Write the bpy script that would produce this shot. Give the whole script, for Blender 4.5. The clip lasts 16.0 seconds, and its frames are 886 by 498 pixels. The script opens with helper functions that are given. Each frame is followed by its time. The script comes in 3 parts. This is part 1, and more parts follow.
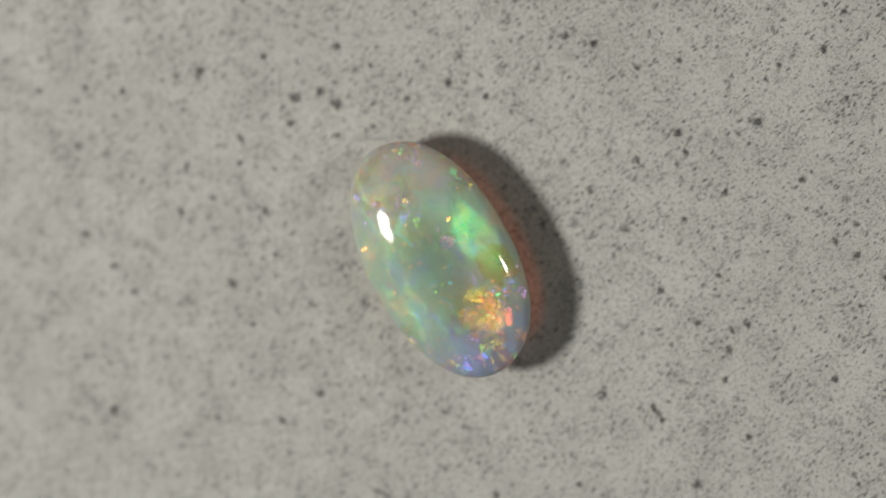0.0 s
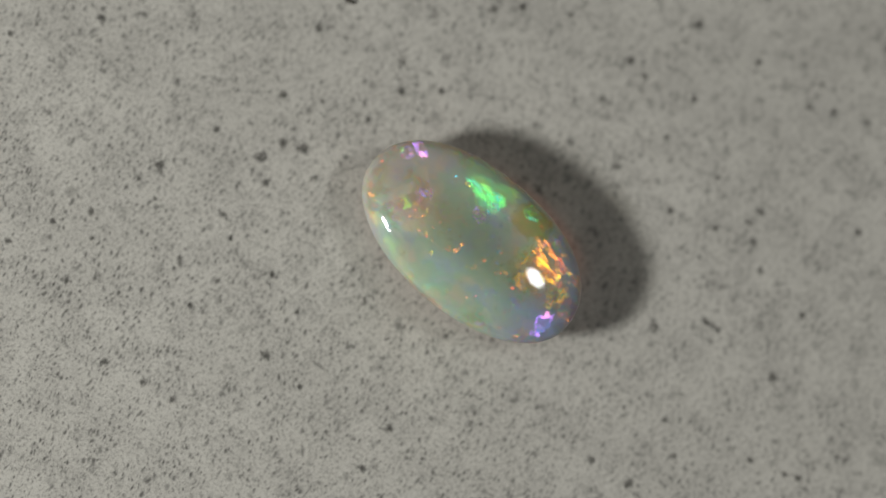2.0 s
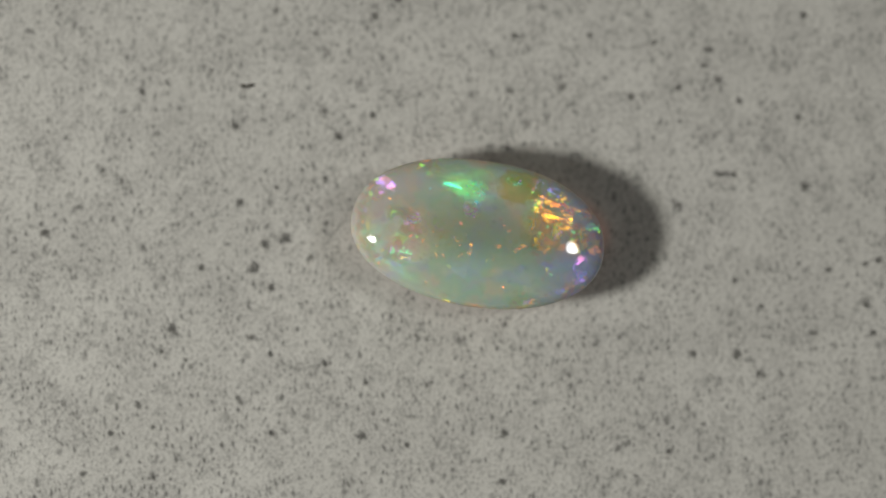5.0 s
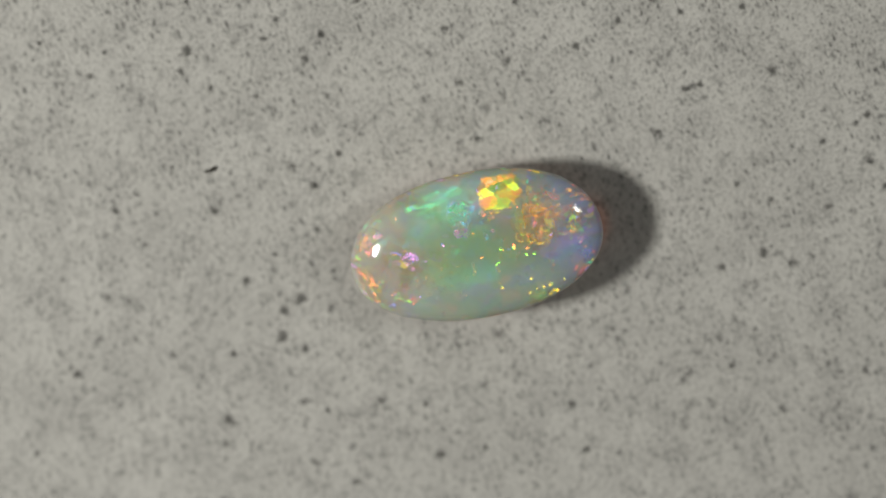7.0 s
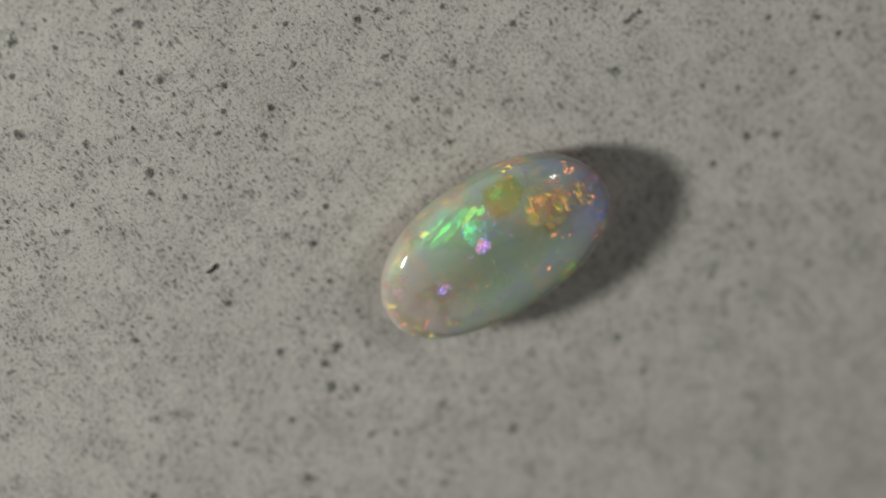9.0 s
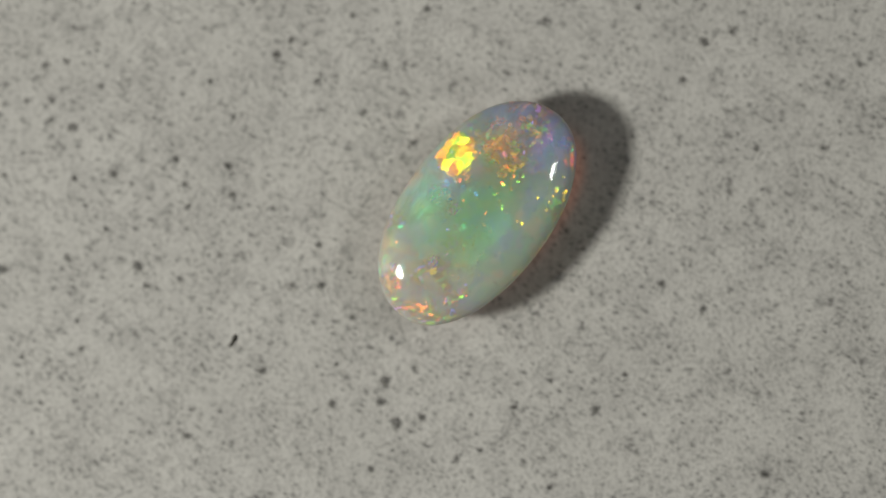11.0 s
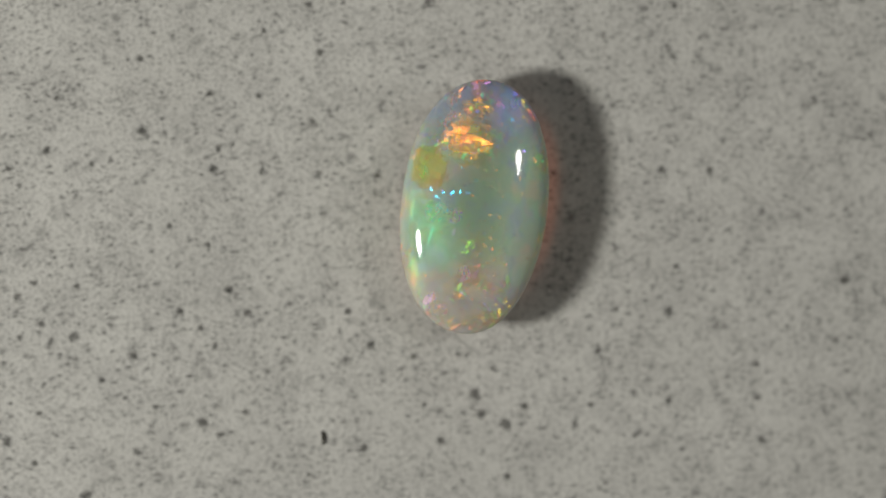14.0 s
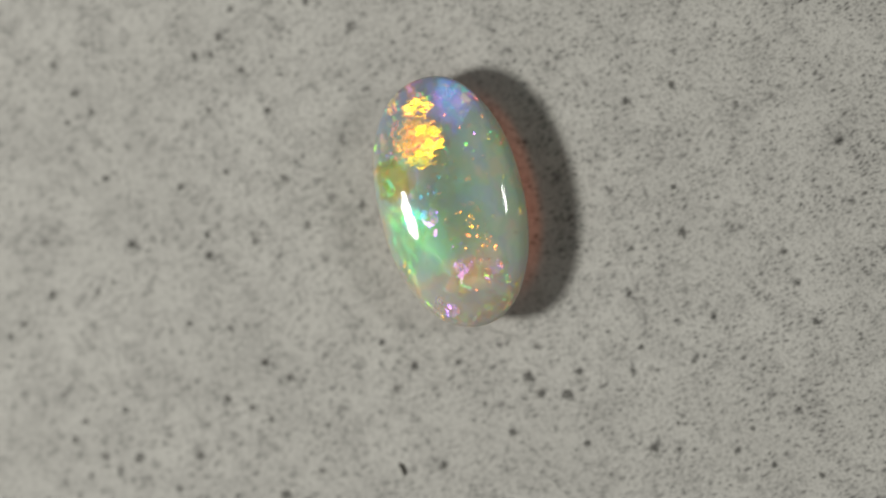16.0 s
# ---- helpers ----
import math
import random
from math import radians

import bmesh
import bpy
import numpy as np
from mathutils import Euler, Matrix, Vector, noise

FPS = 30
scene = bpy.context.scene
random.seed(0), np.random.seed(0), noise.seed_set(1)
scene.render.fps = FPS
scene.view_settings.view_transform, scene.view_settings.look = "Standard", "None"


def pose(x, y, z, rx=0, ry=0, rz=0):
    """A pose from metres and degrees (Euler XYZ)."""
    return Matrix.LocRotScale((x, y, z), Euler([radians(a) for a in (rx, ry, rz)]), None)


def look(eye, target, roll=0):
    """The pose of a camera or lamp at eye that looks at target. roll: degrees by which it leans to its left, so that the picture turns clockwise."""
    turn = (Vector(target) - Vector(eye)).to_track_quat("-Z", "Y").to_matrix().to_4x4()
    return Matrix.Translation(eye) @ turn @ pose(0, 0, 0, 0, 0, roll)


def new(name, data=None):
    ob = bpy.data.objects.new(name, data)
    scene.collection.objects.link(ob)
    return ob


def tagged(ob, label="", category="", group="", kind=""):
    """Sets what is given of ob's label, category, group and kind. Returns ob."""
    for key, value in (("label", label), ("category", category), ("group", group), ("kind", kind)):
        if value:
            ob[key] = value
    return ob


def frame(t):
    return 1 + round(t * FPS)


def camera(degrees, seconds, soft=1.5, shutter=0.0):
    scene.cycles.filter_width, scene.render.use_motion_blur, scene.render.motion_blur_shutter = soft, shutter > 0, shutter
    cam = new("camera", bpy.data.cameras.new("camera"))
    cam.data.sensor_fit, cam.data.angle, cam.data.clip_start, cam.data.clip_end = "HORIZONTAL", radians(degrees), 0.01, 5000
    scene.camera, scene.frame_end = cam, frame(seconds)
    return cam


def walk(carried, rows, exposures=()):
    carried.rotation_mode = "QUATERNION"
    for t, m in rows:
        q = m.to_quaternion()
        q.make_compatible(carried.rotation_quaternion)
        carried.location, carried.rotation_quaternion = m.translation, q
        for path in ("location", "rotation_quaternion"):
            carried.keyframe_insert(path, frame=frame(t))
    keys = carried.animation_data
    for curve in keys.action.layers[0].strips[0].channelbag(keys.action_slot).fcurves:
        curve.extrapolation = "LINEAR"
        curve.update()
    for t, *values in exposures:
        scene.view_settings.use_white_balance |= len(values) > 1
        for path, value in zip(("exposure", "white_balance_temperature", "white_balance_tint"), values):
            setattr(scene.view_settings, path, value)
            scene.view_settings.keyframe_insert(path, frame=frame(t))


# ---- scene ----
# A polished opal lies on a speckled grey stone slab that turns slowly and rocks
# about one of its own axes, below a still macro camera and two desk lamps.
# Lengths in the tables below are millimetres.

MM = 0.001
LENS_HEIGHT = 198.6 * MM
cam = camera(10.92, 16.0, 1.5)
cam.data.dof.use_dof = True
cam.data.dof.focus_distance = LENS_HEIGHT - 4.3 * MM
cam.data.dof.aperture_fstop = 21.0
STILL = pose(0, 0, LENS_HEIGHT)
walk(cam, [(0.0, STILL), (16.0, STILL)])

# ---- light ----
world = bpy.data.worlds.new("room_light")
scene.world = world
world.use_nodes = True
world.node_tree.nodes["Background"].inputs["Color"].default_value = (1.0, 0.965, 0.87, 1)
world.node_tree.nodes["Background"].inputs["Strength"].default_value = 0.030
scene.view_settings.exposure = 0.0


def desk_lamp(azimuth, elevation, distance, diameter, watts, colour):
    a, e = radians(azimuth), radians(elevation)
    eye = Vector((math.cos(e) * math.cos(a), math.cos(e) * math.sin(a), math.sin(e))) * distance
    data = bpy.data.lights.new("desk_lamp", "AREA")
    data.shape, data.size, data.energy, data.color = "DISK", diameter, watts, colour
    ob = new("desk_lamp", data)
    ob.matrix_world = look(eye, (0, 0, 0))
    return ob


desk_lamp(-170, 48.3, 0.225, 0.033, 0.340, (1.0, 0.977, 0.918))
desk_lamp(13.5, 57.3, 0.30, 0.031, 0.103, (1.0, 0.977, 0.918))


# ---- node helpers ----
class Nodes:
    """A short way to write a material's nodes."""

    def __init__(self, name):
        self.mat = bpy.data.materials.new(name)
        self.mat.use_nodes = True
        self.tree = self.mat.node_tree
        self.tree.nodes.clear()
        self.out = self.tree.nodes.new("ShaderNodeOutputMaterial")
        self.coord = self.tree.nodes.new("ShaderNodeTexCoord").outputs["Object"]

    def put(self, socket, value):
        if isinstance(value, bpy.types.NodeSocket):
            self.tree.links.new(value, socket)
        elif value is not None:
            socket.default_value = value

    def node(self, kind, **inputs):
        n = self.tree.nodes.new(kind)
        for key, value in inputs.items():
            self.put(n.inputs[key.replace("_", " ")], value)
        return n

    def math(self, op, a, b=0.5, c=0.5):
        n = self.tree.nodes.new("ShaderNodeMath")
        n.operation = op
        for k, v in enumerate((a, b, c)):
            self.put(n.inputs[k], v)
        return n.outputs[0]

    def vec(self, op, a, b=(0, 0, 0), scale=None):
        n = self.tree.nodes.new("ShaderNodeVectorMath")
        n.operation = op
        self.put(n.inputs[0], a)
        self.put(n.inputs[1], b)
        if scale is not None:
            self.put(n.inputs["Scale"], scale)
        return n.outputs["Value"] if op in ("DISTANCE", "LENGTH", "DOT_PRODUCT") else n.outputs["Vector"]

    def noise(self, vector, scale, detail=2.0, rough=0.5, colour=False):
        n = self.node("ShaderNodeTexNoise", Vector=vector, Scale=scale, Detail=detail, Roughness=rough)
        return n.outputs["Color" if colour else "Fac"]

    def cells(self, vector, scale, soft=0.0):
        n = self.node("ShaderNodeTexVoronoi", Vector=vector, Scale=scale)
        if soft:
            n.feature = "SMOOTH_F1"
            n.inputs["Smoothness"].default_value = soft
        return n.outputs["Distance"], n.outputs["Color"]

    def ease(self, value, low, high, to_low=0.0, to_high=1.0):
        n = self.tree.nodes.new("ShaderNodeMapRange")
        n.interpolation_type = "SMOOTHSTEP"
        for k, v in enumerate((value, low, high, to_low, to_high)):
            self.put(n.inputs[k], v)
        return n.outputs[0]

    def mix(self, factor, a, b, blend="MIX"):
        n = self.tree.nodes.new("ShaderNodeMix")
        n.data_type, n.blend_type = "RGBA", blend
        self.put(n.inputs[0], factor)
        self.put(n.inputs[6], a)
        self.put(n.inputs[7], b)
        return n.outputs[2]

    def ramp(self, factor, stops, kind="LINEAR"):
        n = self.tree.nodes.new("ShaderNodeValToRGB")
        r = n.color_ramp
        r.interpolation = kind
        while len(r.elements) < len(stops):
            r.elements.new(0.5)
        for el, (place, col) in zip(r.elements, stops):
            el.position, el.color = place, (*col, 1)
        self.put(n.inputs[0], factor)
        return n.outputs["Color"]

    def split(self, colour):
        n = self.tree.nodes.new("ShaderNodeSeparateColor")
        self.put(n.inputs[0], colour)
        return n.outputs

    def blend(self, factor, a, b):
        n = self.tree.nodes.new("ShaderNodeMixShader")
        for k, v in enumerate((factor, a, b)):
            self.put(n.inputs[k], v)
        return n.outputs[0]

    def done(self, shader):
        self.tree.links.new(shader, self.out.inputs["Surface"])
        return self.mat


# ---- materials ----
def stone_material():
    n = Nodes("speckled_stone")
    at = n.vec("SCALE", n.coord, scale=1000.0)
    bend = n.vec("SCALE", n.vec("SUBTRACT", n.noise(at, 5.0, 2, colour=True), (0.5, 0.5, 0.5)), scale=0.30)
    bent = n.vec("ADD", at, bend)
    cloud = n.noise(at, 0.16, 3)
    patch = n.noise(at, 0.50, 4, 0.6)
    grain = n.noise(at, 6.5, 4, 0.7)
    fine = n.noise(at, 15.0, 2, 0.6)
    dusk = n.ease(patch, 0.38, 0.64)
    colour = n.mix(n.ease(cloud, 0.3, 0.7), (0.590, 0.586, 0.547, 1), (0.640, 0.636, 0.595, 1))
    colour = n.mix(n.math("MULTIPLY", dusk, 0.24), colour, (0.37, 0.367, 0.35, 1))
    # pale grains, grey grains
    colour = n.mix(n.ease(grain, 0.50, 0.70, 0.0, 0.85), colour, (0.29, 0.286, 0.27, 1))
    colour = n.mix(n.ease(grain, 0.48, 0.28, 0.0, 0.8), colour, (0.70, 0.69, 0.66, 1))

    sway = n.vec("SCALE", n.vec("SUBTRACT", n.noise(at, 1.1, 2, colour=True), (0.5, 0.5, 0.5)), scale=0.55)
    turned = n.tree.nodes.new("ShaderNodeVectorRotate")
    turned.rotation_type = "Z_AXIS"
    n.put(turned.inputs["Vector"], n.vec("ADD", at, sway))
    turned.inputs["Angle"].default_value = radians(-42)
    strewn = n.vec("MULTIPLY", turned.outputs[0], (0.48, 1.1, 1.0))

    def spots(vector, scale, share, size, strength, base, gather=0.0):
        distance, rand = n.cells(vector, scale)
        red, green, _ = n.split(rand)
        if gather:
            red = n.math("ADD", red, n.math("MULTIPLY_ADD", dusk, gather, -0.5 * gather))
        chosen = n.ease(red, 1.0 - share, 1.0 - share * 0.4)
        radius = n.math("MULTIPLY", n.math("MULTIPLY_ADD", green, 0.8, 0.35), size)
        near = n.ease(distance, n.math("MULTIPLY", radius, 0.10), radius, 1.0, 0.0)
        return n.mix(n.math("MULTIPLY", n.math("MULTIPLY", near, chosen), strength), base, (0.070, 0.069, 0.066, 1))

    # smudges, then pepper of fine short dark grains laid roughly one way, thicker in some places
    # than in others, then larger soft specks
    smudge = n.noise(n.vec("ADD", bent, (31.0, 7.0, 0.0)), 1.3, 6, 0.70)
    colour = n.mix(n.ease(smudge, 0.54, 0.74, 0.0, 0.60), colour, (0.20, 0.197, 0.188, 1))
    colour = spots(bent, 8.5, 0.60, 0.75, 0.36, colour, 0.35)
    colour = spots(strewn, 6.2, 0.66, 0.62, 0.80, colour, 0.30)
    colour = spots(n.vec("ADD", strewn, (3.0, 9.0, 0.0)), 9.0, 0.6, 0.62, 0.55, colour, 0.30)
    colour = spots(strewn, 3.6, 0.46, 0.46, 0.66, colour, 0.40)
    colour = spots(bent, 2.2, 0.36, 0.40, 0.45, colour, 0.40)
    colour = spots(bent, 1.0, 0.45, 0.32, 0.42, colour)
    colour = spots(bent, 0.55, 0.35, 0.19, 0.55, colour)
    relief = n.math("ADD", n.math("MULTIPLY", grain, 0.6), n.math("MULTIPLY", fine, 0.4))
    bump = n.node("ShaderNodeBump", Strength=0.5, Distance=0.00009, Height=relief)
    b = n.node("ShaderNodeBsdfPrincipled", Base_Color=colour, Roughness=n.ease(grain, 0.3, 0.7, 0.72, 0.9), Normal=bump.outputs[0])
    b.inputs["Specular IOR Level"].default_value = 0.2
    return n.done(b.outputs[0])


def speck_material():
    """A smudge of dark mineral: thick in the middle, thinning out in ragged grains."""
    n = Nodes("dark_mineral")
    info = n.tree.nodes.new("ShaderNodeObjectInfo").outputs["Random"]
    flat = n.vec("SCALE", n.vec("MULTIPLY", n.coord, (1.0, 1.0, 0.0)), scale=1000.0)
    at = n.vec("ADD", flat, n.vec("SCALE", (41.0, 23.0, 0.0), scale=info))
    grain = n.noise(at, 8.0, 4, 0.65)
    lump = n.noise(at, 3.0, 2)
    far = n.math("ADD", n.vec("LENGTH", flat), n.math("MULTIPLY_ADD", lump, 0.5, -0.25))
    thick = n.math("ADD", n.ease(far, 0.0, 0.44, 1.0, -0.15), n.math("MULTIPLY_ADD", grain, 1.1, -0.55))
    b = n.node("ShaderNodeBsdfPrincipled", Base_Color=n.mix(grain, (0.035, 0.035, 0.032, 1), (0.12, 0.118, 0.11, 1)), Roughness=0.8)
    b.inputs["Specular IOR Level"].default_value = 0.2
    bare = n.node("ShaderNodeBsdfTransparent").outputs[0]
    return n.done(n.blend(n.ease(thick, 0.10, 1.20, 0.0, 0.64), bare, b.outputs[0]))


def fibre_material():
    n = Nodes("dark_fibre")
    at = n.vec("SCALE", n.coord, scale=1000.0)
    colour = n.mix(n.noise(at, 9.0, 2), (0.012, 0.011, 0.008, 1), (0.06, 0.052, 0.035, 1))
    b = n.node("ShaderNodeBsdfPrincipled", Base_Color=colour, Roughness=0.6)
    return n.done(b.outputs[0])


def core_material():
    """The opal's milky body: soft veils of colour, faint sheets of gleam, sparks, and
    some clearness in the crown and the belly, through which lamplight turns orange."""
    n = Nodes("milky_opal")
    at = n.vec("SCALE", n.coord, scale=1000.0)
    warp = n.vec("SUBTRACT", n.noise(at, 0.9, 3, colour=True), (0.5, 0.5, 0.5))
    bent = n.vec("ADD", at, n.vec("SCALE", warp, scale=1.6))
    place = n.node("ShaderNodeSeparateXYZ", Vector=bent).outputs
    height = n.node("ShaderNodeSeparateXYZ", Vector=at).outputs[2]
    veil = n.noise(bent, 0.36, 4, 0.55)
    wisp = n.noise(n.vec("MULTIPLY", bent, (0.6, 1.4, 1.0)), 0.75, 5, 0.62)
    body = n.ramp(veil, [(0.32, (0.46, 0.55, 0.64)), (0.44, (0.46, 0.62, 0.52)), (0.55, (0.54, 0.66, 0.54)), (0.70, (0.70, 0.68, 0.58))])
    body = n.mix(n.ease(wisp, 0.50, 0.72, 0.0, 0.6), body, (0.75, 0.73, 0.62, 1))
    body = n.mix(n.ease(wisp, 0.46, 0.28, 0.0, 0.6), body, (0.40, 0.62, 0.46, 1))
    body = n.mix(n.ease(place[0], -1.8, -4.8, 0.0, 0.85), body, (0.34, 0.38, 0.58, 1))
    body = n.mix(n.ease(place[0], 1.4, 4.8, 0.0, 0.60), body, (0.72, 0.62, 0.60, 1))
    body = n.mix(n.ease(n.noise(bent, 0.55, 3), 0.54, 0.70, 0.0, 0.5), body, (0.76, 0.60, 0.50, 1))

    def lean(rand, much):
        tilt = n.vec("SCALE", n.vec("SUBTRACT", rand, (0.5, 0.5, 0.5)), scale=much)
        normal = n.tree.nodes.new("ShaderNodeNewGeometry").outputs["Normal"]
        return n.vec("NORMALIZE", n.vec("ADD", normal, tilt))

    milk = n.node("ShaderNodeBsdfPrincipled", Base_Color=body, Roughness=0.5, Subsurface_Weight=0.85, Subsurface_Scale=0.0017)
    milk.inputs["Subsurface Radius"].default_value = (1.0, 0.75, 0.5)
    milk.inputs["Specular IOR Level"].default_value = 0.0
    glow = n.node("ShaderNodeBsdfTranslucent", Color=(1.0, 0.45, 0.12, 1)).outputs[0]
    inner = n.blend(0.12, milk.outputs[0], glow)

    def planes(lean, rand=None, much=0.0):
        """The normal of gleaming planes that lean one way in the stone, each piece a little its own way."""
        way = n.tree.nodes.new("ShaderNodeVectorTransform")
        way.vector_type, way.convert_from, way.convert_to = "NORMAL", "OBJECT", "WORLD"
        base = n.vec("NORMALIZE", (lean[0], lean[1], 1.0))
        if rand is not None:
            base = n.vec("NORMALIZE", n.vec("ADD", base, n.vec("SCALE", n.vec("SUBTRACT", rand, (0.5, 0.5, 0.5)), scale=much)))
        n.put(way.inputs[0], base)
        return n.vec("NORMALIZE", way.outputs[0])

    # broad soft sheets of gleam
    drift = n.noise(bent, 0.5, 2, colour=True)
    red, green, blue = n.split(drift)
    sheet = n.ramp(red, [(0.32, (0.12, 0.40, 0.95)), (0.42, (0.05, 0.80, 0.55)), (0.50, (0.15, 0.90, 0.25)), (0.58, (0.60, 0.85, 0.15)), (0.68, (1.0, 0.50, 0.20))])
    g = n.node("ShaderNodeBsdfAnisotropic", Color=sheet, Roughness=0.50, Normal=lean(drift, 1.6)).outputs[0]
    inner = n.blend(n.ease(wisp, 0.34, 0.62, 0.02, 0.07), inner, g)
    # streaked veils, peach to lilac
    wind = n.vec("MULTIPLY", n.vec("ADD", bent, (11.0, 5.0, 3.0)), (0.7, 1.9, 1.0))
    streak = n.noise(wind, 0.9, 4, 0.6, colour=True)
    red, green, blue = n.split(streak)
    tone = n.ramp(red, [(0.34, (0.30, 0.25, 1.0)), (0.44, (0.10, 0.80, 0.45)), (0.52, (0.70, 0.85, 0.10)), (0.60, (1.0, 0.45, 0.12)), (0.68, (1.0, 0.30, 0.30))])
    g = n.node("ShaderNodeBsdfAnisotropic", Color=tone, Roughness=0.45, Normal=lean(streak, 1.5)).outputs[0]
    inner = n.blend(n.ease(blue, 0.46, 0.66, 0.0, 0.10), inner, g)

    # deep veils, each with its place, its size and its own lean
    def veil(x, y, half_x, half_y, hues, way, strength):
        nonlocal inner
        off = n.vec("MULTIPLY", n.vec("SUBTRACT", bent, (x, y, 0.0)), (1 / half_x, 1 / half_y, 0.0))
        far = n.math("ADD", n.vec("LENGTH", off), n.math("MULTIPLY_ADD", wisp, 1.6, -0.8))
        shade = n.ramp(red, [(0.36 + 0.28 * i / (len(hues) - 1), h) for i, h in enumerate(hues)])
        g = n.node("ShaderNodeBsdfAnisotropic", Color=n.mix(n.ease(far, 0.35, 1.05, strength, 0.0), (0, 0, 0, 1), shade), Roughness=0.46, Normal=planes(way, streak, 0.25)).outputs[0]
        both = n.tree.nodes.new("ShaderNodeAddShader")
        n.put(both.inputs[0], inner)
        n.put(both.inputs[1], g)
        inner = both.outputs[0]

    leafy, cold, warm = [(0.5, 0.9, 0.1), (0.08, 0.9, 0.2), (0.05, 0.8, 0.5)], [(0.05, 0.6, 0.85), (0.1, 0.25, 1.0), (0.4, 0.2, 1.0)], [(1.0, 0.2, 0.1), (1.0, 0.4, 0.1), (0.85, 0.8, 0.1)]
    veil(0.1, -1.9, 1.7, 0.8, leafy, (0.09, 0.14), 0.10)
    veil(1.4, -0.8, 1.6, 0.9, leafy, (0.00, -0.25), 0.07)
    veil(0.4, 0.2, 2.8, 1.4, leafy, (0.30, -0.22), 0.05)
    veil(1.0, -1.75, 1.1, 0.6, leafy, (-0.15, 0.00), 0.22)
    veil(0.5, -2.2, 1.7, 0.8, cold, (0.24, -0.05), 0.06)
    veil(-3.9, -0.2, 1.4, 1.7, cold, (0.22, -0.02), 0.08)
    veil(-4.2, 1.2, 1.2, 1.2, cold, (-0.05, -0.18), 0.14)
    veil(3.1, 0.1, 1.2, 1.0, warm, (0.00, -0.22), 0.08)
    veil(2.8, 0.5, 1.6, 1.4, warm, (-0.17, 0.00), 0.20)
    veil(-3.2, -0.8, 1.1, 1.1, warm, (0.10, 0.13), 0.10)
    # pinfire: small pieces that each flash at a lean of their own
    ends = n.math("MAXIMUM", n.ease(place[0], 1.0, 4.5, 0.0, 0.30), n.ease(place[0], -0.5, -3.6, 0.0, 0.34))
    ends = n.math("MAXIMUM", ends, n.ease(height, 3.2, 2.6, 0.0, 0.30))
    flecked = n.math("ADD", ends, n.ease(n.noise(at, 0.7, 3), 0.42, 0.66, 0.0, 0.45))
    for k, (scale, strength) in enumerate(((4.4, 0.15), (2.5, 0.12))):
        _, rand = n.cells(n.vec("ADD", n.vec("MULTIPLY", bent, (1.0, 1.35, 1.0)), (7.0 * k, 0.0, 0.0)), scale)
        red, green, blue = n.split(rand)
        spark = n.ramp(blue, [(0.0, (1.0, 0.16, 0.08)), (0.25, (1.0, 0.34, 0.06)), (0.48, (0.95, 0.70, 0.02)), (0.62, (0.35, 0.95, 0.06)), (0.76, (0.08, 0.85, 0.35)), (0.86, (0.20, 0.20, 1.0)), (0.94, (0.75, 0.3, 0.95))], "CONSTANT")
        g = n.node("ShaderNodeBsdfAnisotropic", Color=spark, Roughness=0.38, Normal=planes((0.05, -0.08), rand, 1.1)).outputs[0]
        torn = n.math("ADD", n.noise(n.vec("ADD", at, rand), 7.0, 3, 0.6), flecked)
        inner = n.blend(n.ease(torn, 0.88, 1.10, 0.0, strength), inner, g)
    # clearness
    clear = n.node("ShaderNodeBsdfTransparent", Color=(1.0, 0.43, 0.14, 1)).outputs[0]
    middle = n.vec("LENGTH", n.vec("MULTIPLY", at, (0.130, 0.50, 0.0)))
    crown = n.math("MULTIPLY", n.ease(middle, 0.15, 0.90, 0.36, 0.0), n.ease(height, 2.5, 2.9))
    belly = n.math("MULTIPLY", n.ease(height, 1.20, 0.75, 0.0, 0.97), n.ease(height, 0.20, 0.40))
    share = n.math("MAXIMUM", crown, belly)
    return n.done(n.blend(share, inner, clear))


def skin_material():
    """Clear polished surface over the milky body."""
    n = Nodes("clear_opal_skin")
    clear = n.node("ShaderNodeBsdfTransparent", Color=(0.985, 0.985, 0.975, 1)).outputs[0]
    at = n.vec("SCALE", n.coord, scale=1000.0)
    polish = n.ease(n.noise(at, 1.5, 3), 0.4, 0.75, 0.025, 0.06)
    gloss = n.node("ShaderNodeBsdfAnisotropic", Color=(1, 1, 1, 1), Roughness=polish).outputs[0]
    edge = n.node("ShaderNodeLayerWeight", Blend=0.5).outputs["Facing"]
    return n.done(n.blend(n.math("MULTIPLY_ADD", n.math("POWER", edge, 5.0), 0.6, 0.036), clear, gloss))


